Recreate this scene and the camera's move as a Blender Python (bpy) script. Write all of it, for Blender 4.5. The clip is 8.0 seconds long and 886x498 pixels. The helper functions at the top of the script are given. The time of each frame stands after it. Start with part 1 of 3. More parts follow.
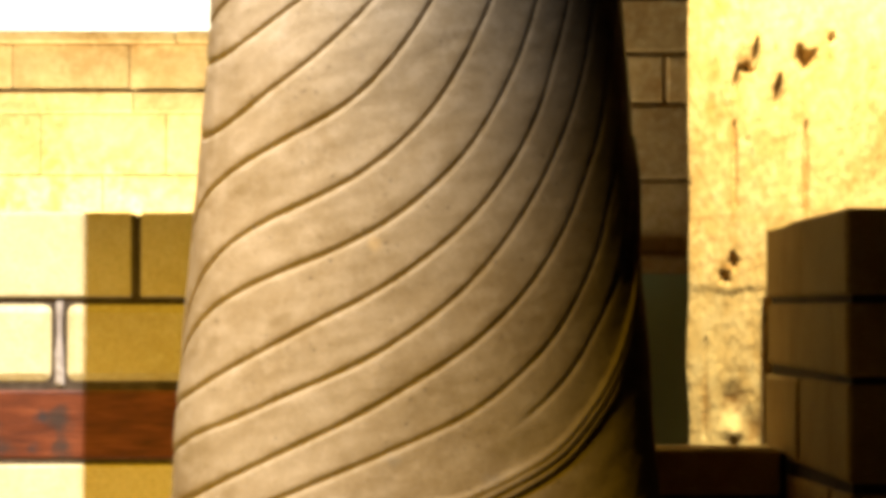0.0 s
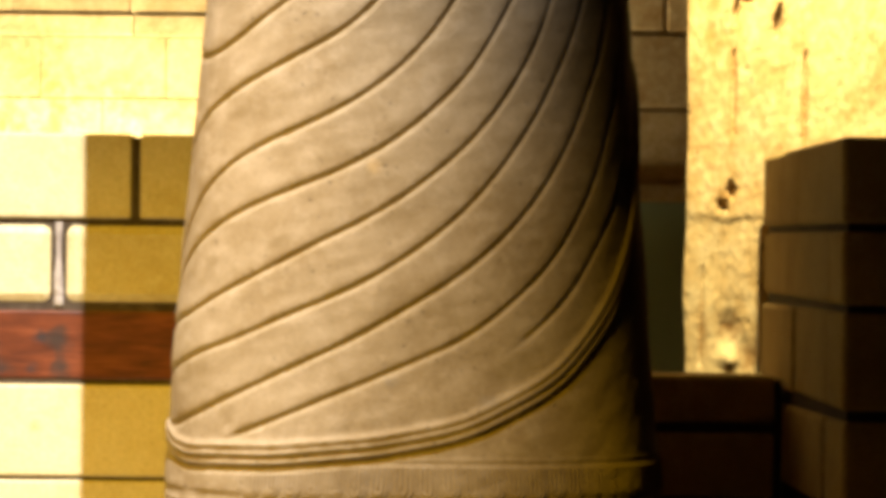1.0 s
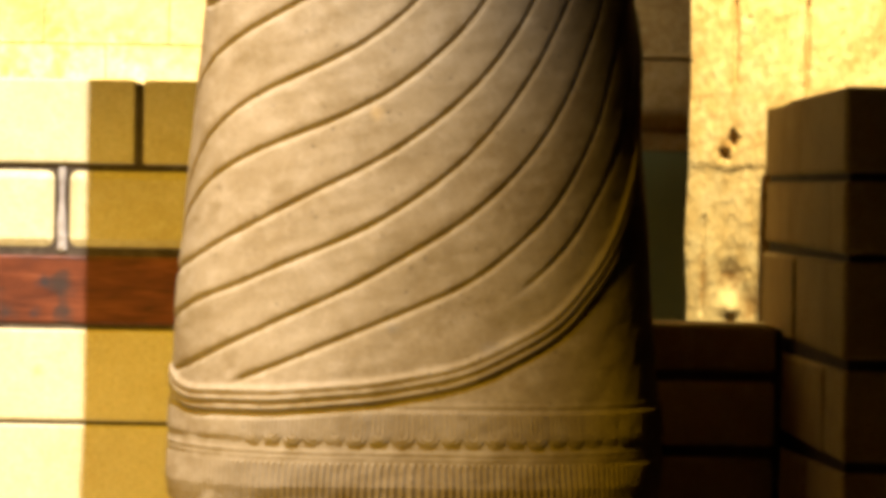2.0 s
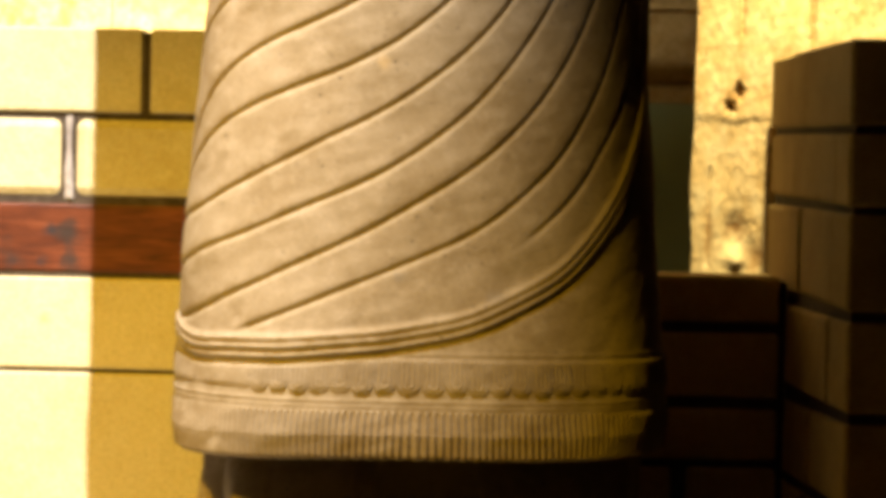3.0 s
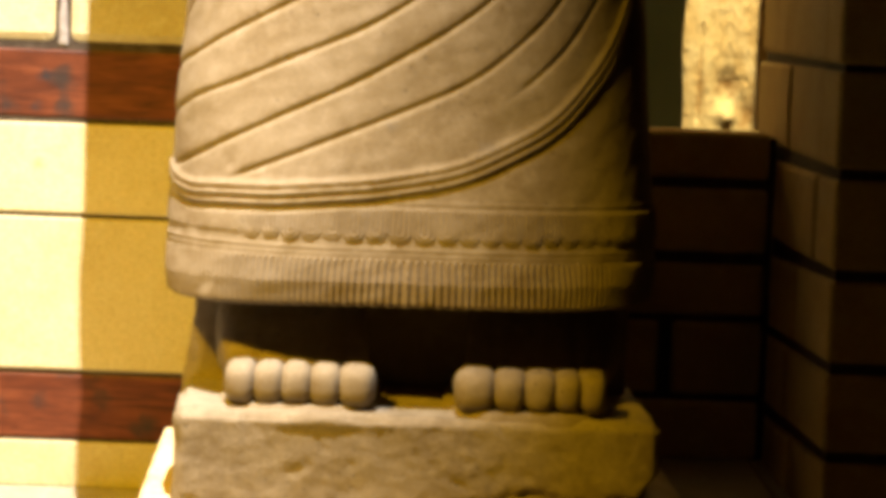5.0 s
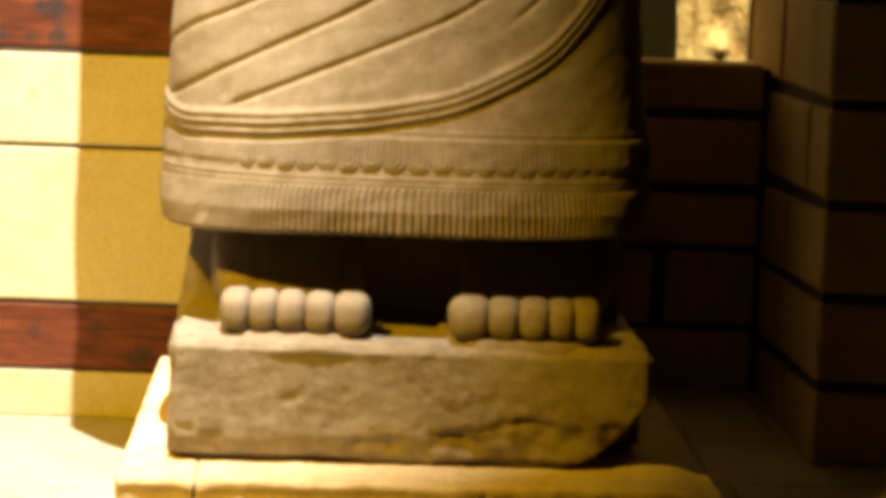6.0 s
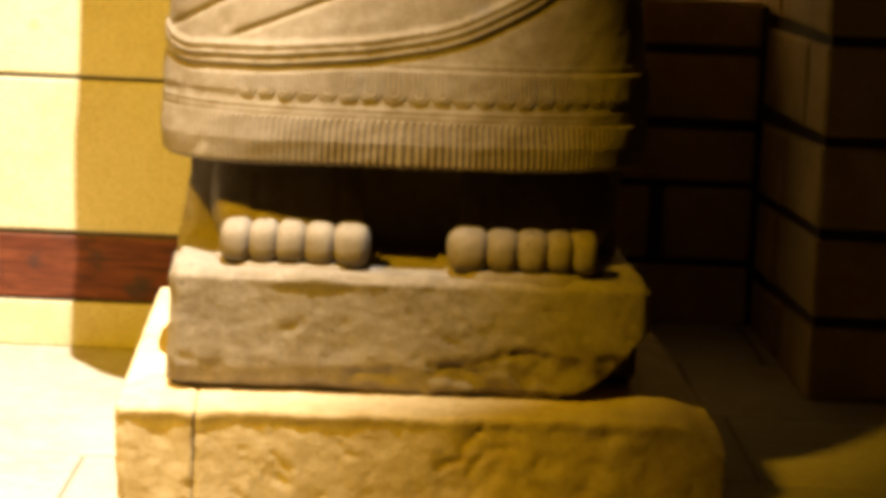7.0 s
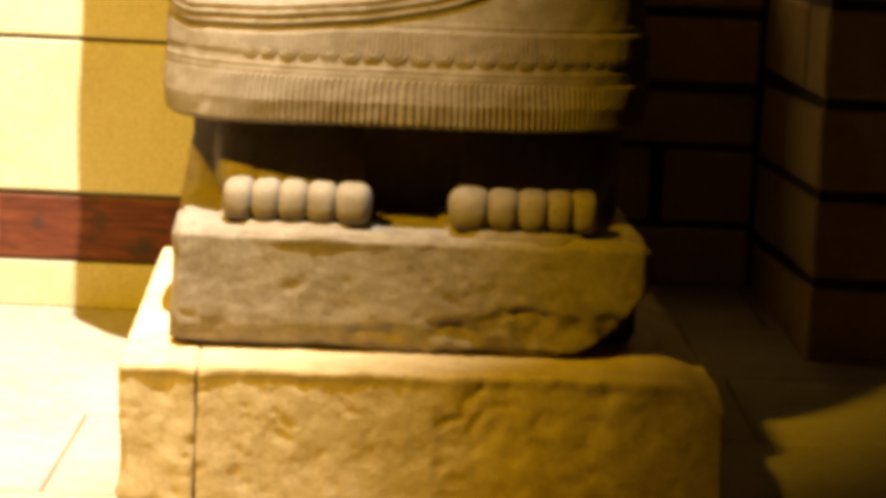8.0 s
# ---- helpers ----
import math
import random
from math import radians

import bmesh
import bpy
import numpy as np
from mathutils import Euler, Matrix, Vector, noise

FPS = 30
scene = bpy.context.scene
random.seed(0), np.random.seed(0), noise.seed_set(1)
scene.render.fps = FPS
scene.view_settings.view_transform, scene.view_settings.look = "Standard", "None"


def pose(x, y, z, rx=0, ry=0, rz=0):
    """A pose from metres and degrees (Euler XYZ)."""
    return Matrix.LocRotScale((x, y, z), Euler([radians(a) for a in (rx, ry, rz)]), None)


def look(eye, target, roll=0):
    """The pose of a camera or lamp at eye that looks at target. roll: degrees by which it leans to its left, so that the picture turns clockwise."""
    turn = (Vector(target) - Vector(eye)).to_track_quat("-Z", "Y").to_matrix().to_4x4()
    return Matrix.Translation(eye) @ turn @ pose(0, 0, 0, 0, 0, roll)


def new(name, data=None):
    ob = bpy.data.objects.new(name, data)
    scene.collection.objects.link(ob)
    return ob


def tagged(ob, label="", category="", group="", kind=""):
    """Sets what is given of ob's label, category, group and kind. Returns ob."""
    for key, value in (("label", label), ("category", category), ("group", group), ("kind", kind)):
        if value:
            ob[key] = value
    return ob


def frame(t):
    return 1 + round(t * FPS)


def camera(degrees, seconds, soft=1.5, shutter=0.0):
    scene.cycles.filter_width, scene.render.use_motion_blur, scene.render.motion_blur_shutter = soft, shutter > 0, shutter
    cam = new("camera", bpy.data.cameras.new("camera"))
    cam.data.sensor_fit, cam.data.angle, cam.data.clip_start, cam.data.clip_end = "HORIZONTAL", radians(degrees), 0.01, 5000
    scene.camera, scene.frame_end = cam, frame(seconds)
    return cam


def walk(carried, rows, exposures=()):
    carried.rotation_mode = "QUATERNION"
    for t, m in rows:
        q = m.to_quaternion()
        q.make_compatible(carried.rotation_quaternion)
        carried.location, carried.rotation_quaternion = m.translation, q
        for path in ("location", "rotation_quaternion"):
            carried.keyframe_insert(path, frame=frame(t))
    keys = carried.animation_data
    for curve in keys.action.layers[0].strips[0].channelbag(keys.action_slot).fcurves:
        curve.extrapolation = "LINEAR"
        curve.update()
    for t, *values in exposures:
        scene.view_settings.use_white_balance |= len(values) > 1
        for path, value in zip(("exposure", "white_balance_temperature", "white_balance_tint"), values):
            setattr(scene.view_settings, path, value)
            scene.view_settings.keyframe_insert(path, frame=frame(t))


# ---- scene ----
cam = camera(19.4, 8.0, soft=5.3)
PATH = [
    (0, (0.061, -3.098, 0.912), (0.062, -1.098, 0.958), -0.0),
    (0.5, (0.06, -3.107, 0.908), (0.063, -1.107, 0.918), 0.4),
    (1, (0.06, -3.111, 0.904), (0.063, -1.111, 0.896), 0.6),
    (1.5, (0.06, -3.116, 0.903), (0.063, -1.116, 0.874), 0.8),
    (3, (0.058, -3.13, 0.898), (0.057, -1.131, 0.814), 1.2),
    (3.5, (0.059, -3.136, 0.896), (0.058, -1.139, 0.789), 1.5),
    (4, (0.058, -3.142, 0.895), (0.058, -1.146, 0.767), 1.6),
    (4.5, (0.057, -3.151, 0.894), (0.061, -1.158, 0.731), 2.0),
    (6, (0.056, -3.167, 0.888), (0.072, -1.183, 0.643), 2.1),
    (6.5, (0.056, -3.178, 0.884), (0.075, -1.196, 0.614), 2.3),
    (7, (0.054, -3.185, 0.884), (0.074, -1.206, 0.591), 2.5),
    (7.5, (0.052, -3.198, 0.877), (0.075, -1.222, 0.57), 2.6),
    (8, (0.056, -3.205, 0.876), (0.075, -1.23, 0.559), 2.6),
]
walk(cam, [(t, look(eye, aim, roll)) for t, eye, aim, roll in PATH], [(0, -0.2), (1.5, -0.15), (3.5, -0.05), (4.5, -0.05), (8, -0.08)])

world = bpy.data.worlds.new("world")
scene.world = world
world.use_nodes = True
world.node_tree.nodes["Background"].inputs[0].default_value = (1, 0.75, 0.4, 1)
world.node_tree.nodes["Background"].inputs[1].default_value = 0.0005

FLOOR = 0.115  # level of the floor


def lamp(name, kind, energy, colour, m, radius, cone=0, blend=0):
    d = bpy.data.lights.new(name, kind)
    d.energy, d.color, d.shadow_soft_size = energy, colour, radius
    if kind == "SPOT":
        d.spot_size, d.spot_blend = radians(cone), blend
    ob = new(name, d)
    ob.matrix_world = m
    return ob


# a white spotlight from across the room, a warm one hung above, and uplights hidden behind the low walls
lamp("white_spotlight", "SPOT", 2900, (1, 0.955, 0.95), look((-0.2, -1.05, 3.9), (-0.71, 0.2, 0.7)), 0.007, 35.1, 0.78)
lamp("amber_lamp", "SPOT", 940, (1, 0.58, 0.012), look((-1.5, -2.4, 2.9), (-0.52, 0.0, 0.61)), 0.12, 32.4, 0.78)
lamp("wall_uplight", "SPOT", 125, (1, 0.79, 0.44), look((-0.74, 2.03, 0.78), (-0.7, 2.4, 1.3)), 0.05, 150, 0.6)
lamp("relief_lamp", "SPOT", 500, (1, 0.82, 0.42), look((0.66, 0.9, 2.4), (0.75, 1.62, 1.36)), 0.03, 44, 0.4)
lamp("gallery_light", "SPOT", 420, (1, 0.9, 0.7), look((-0.9, 3.3, 1.0), (-0.8, 4.5, 1.9)), 0.1, 80, 0.4)


# ---------------------------------------------------------------- materials
def material(name, rough=0.85):
    m = bpy.data.materials.new(name)
    m.use_nodes = True
    t = m.node_tree
    b = t.nodes["Principled BSDF"]
    b.inputs["Roughness"].default_value = rough
    b.inputs["Specular IOR Level"].default_value = 0.25
    return m, t, b


def add(t, kind, **values):
    n = t.nodes.new(kind)
    for k, v in values.items():
        n.inputs[k.replace("_", " ")].default_value = v
    return n


def ramp(t, source, stops):
    n = t.nodes.new("ShaderNodeValToRGB")
    e = n.color_ramp.elements
    while len(e) < len(stops):
        e.new(0.5)
    for el, (p, c) in zip(e, stops):
        el.position, el.color = p, (*c, 1)
    t.links.new(source, n.inputs[0])
    return n.outputs[0]


def mix(t, fac, a, b, mode="MIX"):
    n = t.nodes.new("ShaderNodeMix")
    n.data_type, n.blend_type = "RGBA", mode
    for sock, v in ((n.inputs[0], fac), (n.inputs[6], a), (n.inputs[7], b)):
        if isinstance(v, (int, float)):
            sock.default_value = v
        elif isinstance(v, tuple):
            sock.default_value = (*v, 1)
        else:
            t.links.new(v, sock)
    return n.outputs[2]


def stone(name, base, stain, pale, grain=260, relief=0.0016, pits=0.35, vary=0.16, stretch=(1, 1, 1), rough=0.85, spots=(), pit_scale=70.0):
    """Cut or worn stone: broad stains, mottling, fine grain and small pits; each piece a little different."""
    m, t, b = material(name, rough)
    co = t.nodes.new("ShaderNodeTexCoord")
    mp = t.nodes.new("ShaderNodeMapping")
    mp.inputs["Scale"].default_value = stretch
    t.links.new(co.outputs["Object"], mp.inputs[0])
    info = t.nodes.new("ShaderNodeObjectInfo")

    def noise_at(scale, detail=4, rough_=0.6):
        n = add(t, "ShaderNodeTexNoise", Scale=scale, Detail=detail, Roughness=rough_)
        t.links.new(mp.outputs[0], n.inputs["Vector"])
        return n.outputs["Fac"]

    broad, mottle, fine = noise_at(6), noise_at(38, 5, 0.7), noise_at(grain, 3)
    c = mix(t, ramp(t, broad, [(0.38, (0, 0, 0)), (0.68, (1, 1, 1))]), base, stain)
    c = mix(t, ramp(t, mottle, [(0.45, (0, 0, 0)), (0.72, (0.8, 0.8, 0.8))]), c, pale)
    c = mix(t, 0.5, c, ramp(t, fine, [(0.3, (0.62, 0.6, 0.55)), (0.6, (1, 1, 1))]), "MULTIPLY")
    vor = add(t, "ShaderNodeTexVoronoi", Scale=pit_scale)
    t.links.new(mp.outputs[0], vor.inputs["Vector"])
    pit = ramp(t, vor.outputs["Distance"], [(0.05, (0, 0, 0)), (0.16, (1, 1, 1))])
    gate = ramp(t, noise_at(15), [(0.46, (1, 1, 1)), (0.62, (0, 0, 0))])
    pit = mix(t, 1.0, pit, gate, "LIGHTEN")
    c = mix(t, pits, c, pit, "MULTIPLY")
    for colour, place, radius, squash, strength in spots:
        c = spot(t, colour, c, place, radius, squash, strength)
    tone = t.nodes.new("ShaderNodeHueSaturation")
    ma = t.nodes.new("ShaderNodeMath")
    ma.operation = "MULTIPLY_ADD"
    t.links.new(info.outputs["Random"], ma.inputs[0])
    ma.inputs[1].default_value, ma.inputs[2].default_value = 2 * vary, 1 - vary
    t.links.new(ma.outputs[0], tone.inputs["Value"])
    t.links.new(c, tone.inputs["Color"])
    t.links.new(tone.outputs[0], b.inputs["Base Color"])
    h = mix(t, 0.45, mottle, fine)
    h = mix(t, 0.5, h, pit, "MULTIPLY")
    bump = add(t, "ShaderNodeBump", Strength=0.6, Distance=relief)
    t.links.new(h, bump.inputs["Height"])
    t.links.new(bump.outputs[0], b.inputs["Normal"])
    return m


def spot(t, colour, c, place, radius, squash=1.0, strength=0.8):
    """A stain, a knot or the painted shade of a hollow, in that colour round a place, ragged at its edge. Returns the
    new colour.
    """
    co = t.nodes.new("ShaderNodeTexCoord")
    n = add(t, "ShaderNodeTexNoise", Scale=70.0, Detail=3.0)
    t.links.new(co.outputs["Object"], n.inputs["Vector"])
    sub = t.nodes.new("ShaderNodeVectorMath")
    sub.operation = "SUBTRACT"
    t.links.new(co.outputs["Object"], sub.inputs[0])
    sub.inputs[1].default_value = place
    sc = t.nodes.new("ShaderNodeVectorMath")
    sc.operation = "MULTIPLY"
    t.links.new(sub.outputs[0], sc.inputs[0])
    sc.inputs[1].default_value = (1 / radius, 0.3 / radius, squash / radius)
    ln = t.nodes.new("ShaderNodeVectorMath")
    ln.operation = "LENGTH"
    t.links.new(sc.outputs[0], ln.inputs[0])
    ma = t.nodes.new("ShaderNodeMath")
    t.links.new(ln.outputs["Value"], ma.inputs[0])
    t.links.new(n.outputs["Fac"], ma.inputs[1])
    f = ramp(t, ma.outputs[0], [(0.55, (strength,) * 3), (1.0, (0.0, 0.0, 0.0))])
    return mix(t, f, c, colour)


def wood(name):
    m, t, b = material(name, 0.55)
    co = t.nodes.new("ShaderNodeTexCoord")
    mp = t.nodes.new("ShaderNodeMapping")
    mp.inputs["Scale"].default_value = (1.2, 6, 11)
    t.links.new(co.outputs["Object"], mp.inputs[0])
    grain = add(t, "ShaderNodeTexNoise", Scale=9.0, Detail=6.0, Roughness=0.65, Distortion=0.8)
    t.links.new(mp.outputs[0], grain.inputs["Vector"])
    blot = add(t, "ShaderNodeTexNoise", Scale=14.0, Detail=3.0)
    t.links.new(co.outputs["Object"], blot.inputs["Vector"])
    c = ramp(t, grain.outputs["Fac"], [(0.28, (0.032, 0.006, 0.002)), (0.5, (0.088, 0.02, 0.006)), (0.75, (0.17, 0.047, 0.016))])
    c = spot(t, (0.02, 0.016, 0.018), c, (-0.537, 0.8, 0.748), 0.034, 1.3, 0.95)
    c = spot(t, (0.02, 0.016, 0.018), c, (-0.6, 0.8, 0.702), 0.02, 0.8, 0.95)
    c = spot(t, (0.02, 0.016, 0.018), c, (-0.553, 0.8, 0.7), 0.02, 0.8, 0.95)
    c = mix(t, ramp(t, blot.outputs["Fac"], [(0.56, (0, 0, 0)), (0.68, (0.9, 0.9, 0.9))]), c, (0.022, 0.016, 0.014))
    t.links.new(c, b.inputs["Base Color"])
    bump = add(t, "ShaderNodeBump", Strength=0.5, Distance=0.002)
    t.links.new(grain.outputs["Fac"], bump.inputs["Height"])
    t.links.new(bump.outputs[0], b.inputs["Normal"])
    return m


def paint(name, colour, rough=0.7):
    m, t, b = material(name, rough)
    n = add(t, "ShaderNodeTexNoise", Scale=7.0, Detail=5.0)
    co = t.nodes.new("ShaderNodeTexCoord")
    t.links.new(co.outputs["Object"], n.inputs["Vector"])
    c = ramp(t, n.outputs["Fac"], [(0.3, tuple(v * 0.88 for v in colour)), (0.7, colour)])
    t.links.new(c, b.inputs["Base Color"])
    return m


statue_stone = stone("statue_limestone", (0.235, 0.187, 0.122), (0.18, 0.134, 0.074), (0.285, 0.236, 0.17), 300, 0.0025, 0.8, 0.0, spots=(
    ((0.13, 0.12, 0.11), (0.008, -0.2, 0.742), 0.02, 1.0, 0.6), ((0.16, 0.14, 0.12), (0.12, -0.2, 0.722), 0.03, 1.2, 0.5),
    ((0.13, 0.1, 0.07), (-0.03, -0.19, 1.195), 0.013, 1.2, 0.45), ((0.45, 0.33, 0.17), (-0.015, -0.19, 0.982), 0.022, 1.0, 0.5), ((0.2, 0.17, 0.14), (0.045, -0.2, 0.735), 0.012, 0.6, 0.5)))
base_stone = stone("weathered_base_stone", (0.27, 0.22, 0.15), (0.175, 0.135, 0.085), (0.33, 0.275, 0.195), 240, 0.0045, 0.7, 0.0)
plinth_stone = stone("yellow_plinth_stone", (0.6, 0.47, 0.26), (0.45, 0.33, 0.15), (0.68, 0.56, 0.36), 230, 0.0045, 0.45, 0.05)
wall_block = stone("cream_wall_block", (0.52, 0.45, 0.26), (0.46, 0.385, 0.2), (0.55, 0.485, 0.3), 160, 0.002, 0.3, 0.05, spots=(((0.45, 0.2, 0.07), (-0.548, 0.8, 0.617), 0.02, 0.8, 0.7), ((0.5, 0.3, 0.1), (-0.56, 0.8, 0.945), 0.014, 1.5, 0.5)))
brick_brown = stone("ochre_brick", (0.42, 0.3, 0.11), (0.33, 0.22, 0.07), (0.47, 0.35, 0.14), 200, 0.0015, 0.25, 0.1)
mortar_dark = stone("dark_mortar", (0.05, 0.035, 0.02), (0.03, 0.02, 0.012), (0.08, 0.06, 0.04), 180, 0.004, 0.4, 0.0)
mortar_pale = stone("pale_mortar", (0.42, 0.38, 0.34), (0.2, 0.17, 0.15), (0.6, 0.56, 0.5), 120, 0.005, 0.6, 0.0)
joint_fill = stone("grey_joint_fill", (0.2, 0.16, 0.11), (0.14, 0.11, 0.07), (0.26, 0.21, 0.15), 180, 0.002, 0.3, 0.0)
tile_stone = stone("pale_floor_slab", (0.38, 0.33, 0.23), (0.32, 0.26, 0.17), (0.42, 0.37, 0.27), 180, 0.0012, 0.2, 0.06)
far_stone = stone("old_wall_stone", (0.6, 0.48, 0.27), (0.36, 0.22, 0.08), (0.68, 0.57, 0.36), 120, 0.005, 0.5, 0.14)
# brown spots on the cuts and hollows paint in shade along with brown stain
relief_stone = stone("pitted_relief_stone", (0.68, 0.53, 0.28), (0.42, 0.25, 0.08), (0.76, 0.64, 0.4), 130, 0.012, 0.9, 0.0, (1, 1, 0.45), pit_scale=34.0, spots=(
    ((0.16, 0.07, 0.015), (0.615, 1.6, 1.36), 0.057, 0.7, 0.75), ((0.16, 0.07, 0.015), (0.672, 1.6, 1.31), 0.038, 0.5, 0.75), ((0.2, 0.09, 0.02), (0.72, 1.6, 1.37), 0.057, 0.9, 0.7),
    ((0.28, 0.14, 0.03), (0.578, 1.6, 0.985), 0.053, 0.8, 0.7), ((0.24, 0.11, 0.02), (0.592, 1.6, 0.75), 0.061, 1.0, 0.8), ((0.24, 0.11, 0.02), (0.625, 1.6, 0.7), 0.042, 0.45, 0.8),
    ((0.3, 0.15, 0.03), (0.54, 1.6, 0.73), 0.023, 0.15, 0.6), ((0.36, 0.2, 0.05), (0.592, 1.6, 1.15), 0.023, 0.2, 0.5), ((0.36, 0.2, 0.05), (0.722, 1.6, 1.14), 0.023, 0.15, 0.5)))
timber = wood("red_brown_timber")
green_paint = paint("grey_green_paint", (0.34, 0.46, 0.36))
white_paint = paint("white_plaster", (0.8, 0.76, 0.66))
# the dark brown tone carries the dimness of the unseen room
room_paint = paint("darkened_room_plaster", (0.16, 0.12, 0.07))


# ---------------------------------------------------------------- mesh helpers
def mesh_object(name, bm, mat, parent=None, label="", smooth=False):
    me = bpy.data.meshes.new(name)
    bm.to_mesh(me)
    bm.free()
    me.materials.append(mat)
    for p in me.polygons:
        p.use_smooth = smooth
    ob = new(name, me)
    ob.parent = parent
    if label:
        tagged(ob, label)
    return ob


part = mesh_object


def wobble(p, size, seed, n=14):
    """Smooth noise from -1 to 1 at the points p (rows of x, y, z) with bumps of about that size."""
    r = np.random.RandomState(seed)
    d = r.normal(size=(n, 3))
    d *= (r.uniform(0.6, 1.6, n) / np.linalg.norm(d, axis=1) * 2 * np.pi / (2.2 * size))[:, None]
    return np.sin(p @ d.T + r.uniform(0, 6.3, n)).sum(1) / n ** 0.5 / 1.4


def rugged(p, size, seed):
    """Broken, irregular noise of about -1 to 1 at the points p, coarse lumps with finer ones on them."""
    shift = Vector((seed * 3.7, seed * 1.3, seed * 2.1))
    return np.array([noise.fractal(Vector(q) / size + shift, 0.9, 2.1, 4) for q in p])


def box_bm(lo, hi, bevel=0.004, segments=2):
    bm = bmesh.new()
    bmesh.ops.create_cube(bm, size=1)
    for v in bm.verts:
        v.co = [lo[i] + (v.co[i] + 0.5) * (hi[i] - lo[i]) for i in range(3)]
    if bevel:
        bmesh.ops.bevel(bm, geom=bm.edges[:], offset=bevel, segments=segments, profile=0.5, affect="EDGES")
    return bm


def slab_bm(lo, hi, step, radius, rough, seed, shape=None):
    """A worn block: a fine rounded box whose faces are uneven. shape may push the points further."""
    lo, hi = np.array(lo), np.array(hi)
    n = np.maximum(2, np.ceil((hi - lo) / np.array(step)).astype(int))
    bm = bmesh.new()
    index = {}

    def vert(i, j, k):
        if (i, j, k) not in index:
            index[i, j, k] = bm.verts.new(lo + (hi - lo) * np.array((i, j, k)) / n)
        return index[i, j, k]

    for ax in range(3):
        u, w = (ax + 1) % 3, (ax + 2) % 3
        for side in (0, n[ax]):
            for a in range(n[u]):
                for c in range(n[w]):
                    q = []
                    for da, dc in ((0, 0), (1, 0), (1, 1), (0, 1)):
                        key = [0, 0, 0]
                        key[ax], key[u], key[w] = int(side), a + da, c + dc
                        q.append(vert(*key))
                    bm.faces.new(q if side else q[::-1])
    p = np.array([v.co for v in bm.verts])
    inner = np.clip(p, lo + radius, hi - radius)
    d = p - inner
    length = np.linalg.norm(d, axis=1, keepdims=True)
    near = np.where(length > 1e-9, d / np.maximum(length, 1e-9), 0)
    edge = radius * (0.7 + 0.6 * np.clip(wobble(p, 0.05, seed + 5), -1, 1))[:, None]
    p = inner + near * radius + near * (np.minimum(edge, radius) - radius) * (length > radius * 1.05)
    p += near * (rough * wobble(p, 0.06, seed) + 0.5 * rough * wobble(p, 0.022, seed + 1) + 0.3 * rough * wobble(p, 0.009, seed + 2))[:, None]
    if shape is not None:
        p = shape(p)
    for v, co in zip(bm.verts, p):
        v.co = co
    return bm


def grid_mesh(name, points, mat, closed=True):
    """A smooth mesh from an array of rows x columns x 3; the columns may close on themselves."""
    r, c, _ = points.shape
    a = np.arange(r * c).reshape(r, c)
    b = np.roll(a, -1, 1) if closed else a[:, 1:]
    a0 = a if closed else a[:, :-1]
    faces = np.stack([a0[:-1], b[:-1], b[1:], a0[1:]], -1).reshape(-1, 4)
    return points.reshape(-1, 3), faces


def mesh_from(name, chunks, mat):
    me = bpy.data.meshes.new(name)
    verts = np.concatenate([v for v, _ in chunks])
    base, faces = 0, []
    for v, f in chunks:
        faces.append(f + base)
        base += len(v)
    faces = np.concatenate(faces)
    me.vertices.add(len(verts))
    me.vertices.foreach_set("co", verts.astype(np.float32).ravel())
    me.loops.add(faces.size)
    me.loops.foreach_set("vertex_index", faces.astype(np.int32).ravel())
    me.polygons.add(len(faces))
    me.polygons.foreach_set("loop_start", np.arange(0, faces.size, 4, dtype=np.int32))
    me.polygons.foreach_set("loop_total", np.full(len(faces), 4, dtype=np.int32))
    me.update(calc_edges=True)
    me.validate()
    me.polygons.foreach_set("use_smooth", np.ones(len(me.polygons), dtype=bool))
    me.materials.append(mat)
    return new(name, me)


# ---------------------------------------------------------------- the room
def structure(name, lo, hi, mat, label, bevel=0.0):
    ob = mesh_object(name, box_bm(lo, hi, bevel), mat)
    return tagged(ob, label, "wall" if "wall" in name else name.split("_")[0], kind="structure")


floor = structure("floor", (-4, -6, FLOOR - 0.2), (4, 4.5, FLOOR - 0.003), joint_fill, "pale stone slab floor with dark joints")

# unseen ceiling and three walls, with the room's dimness in their dark colour
structure("ceiling", (-4, -6, 4.2), (4, 4.5, 4.35), room_paint, "unseen plastered gallery ceiling, dimness put into its dark colour")
structure("wall_west", (-4.2, -6, FLOOR - 0.2), (-4, 4.5, 4.35), room_paint, "unseen plastered gallery wall, dimness put into its dark colour")
structure("wall_east", (4, -6, FLOOR - 0.2), (4.2, 4.5, 4.35), room_paint, "unseen plastered gallery wall, dimness put into its dark colour")
structure("wall_south", (-4.2, -6.2, FLOOR - 0.2), (4.2, -6, 4.35), room_paint, "unseen plastered gallery wall, dimness put into its dark colour")
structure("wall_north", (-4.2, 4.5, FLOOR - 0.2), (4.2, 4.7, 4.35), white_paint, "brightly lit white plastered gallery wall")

# low block wall behind the statue, with two timber courses
wall_low = structure("wall_low", (-4.0, 0.806, FLOOR - 0.1), (0.328, 1.25, 1.05), mortar_dark, "low wall of cream blocks with two timber courses")
# lower ledge wall set further back, and the pier beside it
wall_ledge = structure("wall_ledge", (0.33, 1.262, FLOOR - 0.1), (0.64, 1.39, 0.668), mortar_dark, "dim ledge wall of ochre bricks with wide joints")
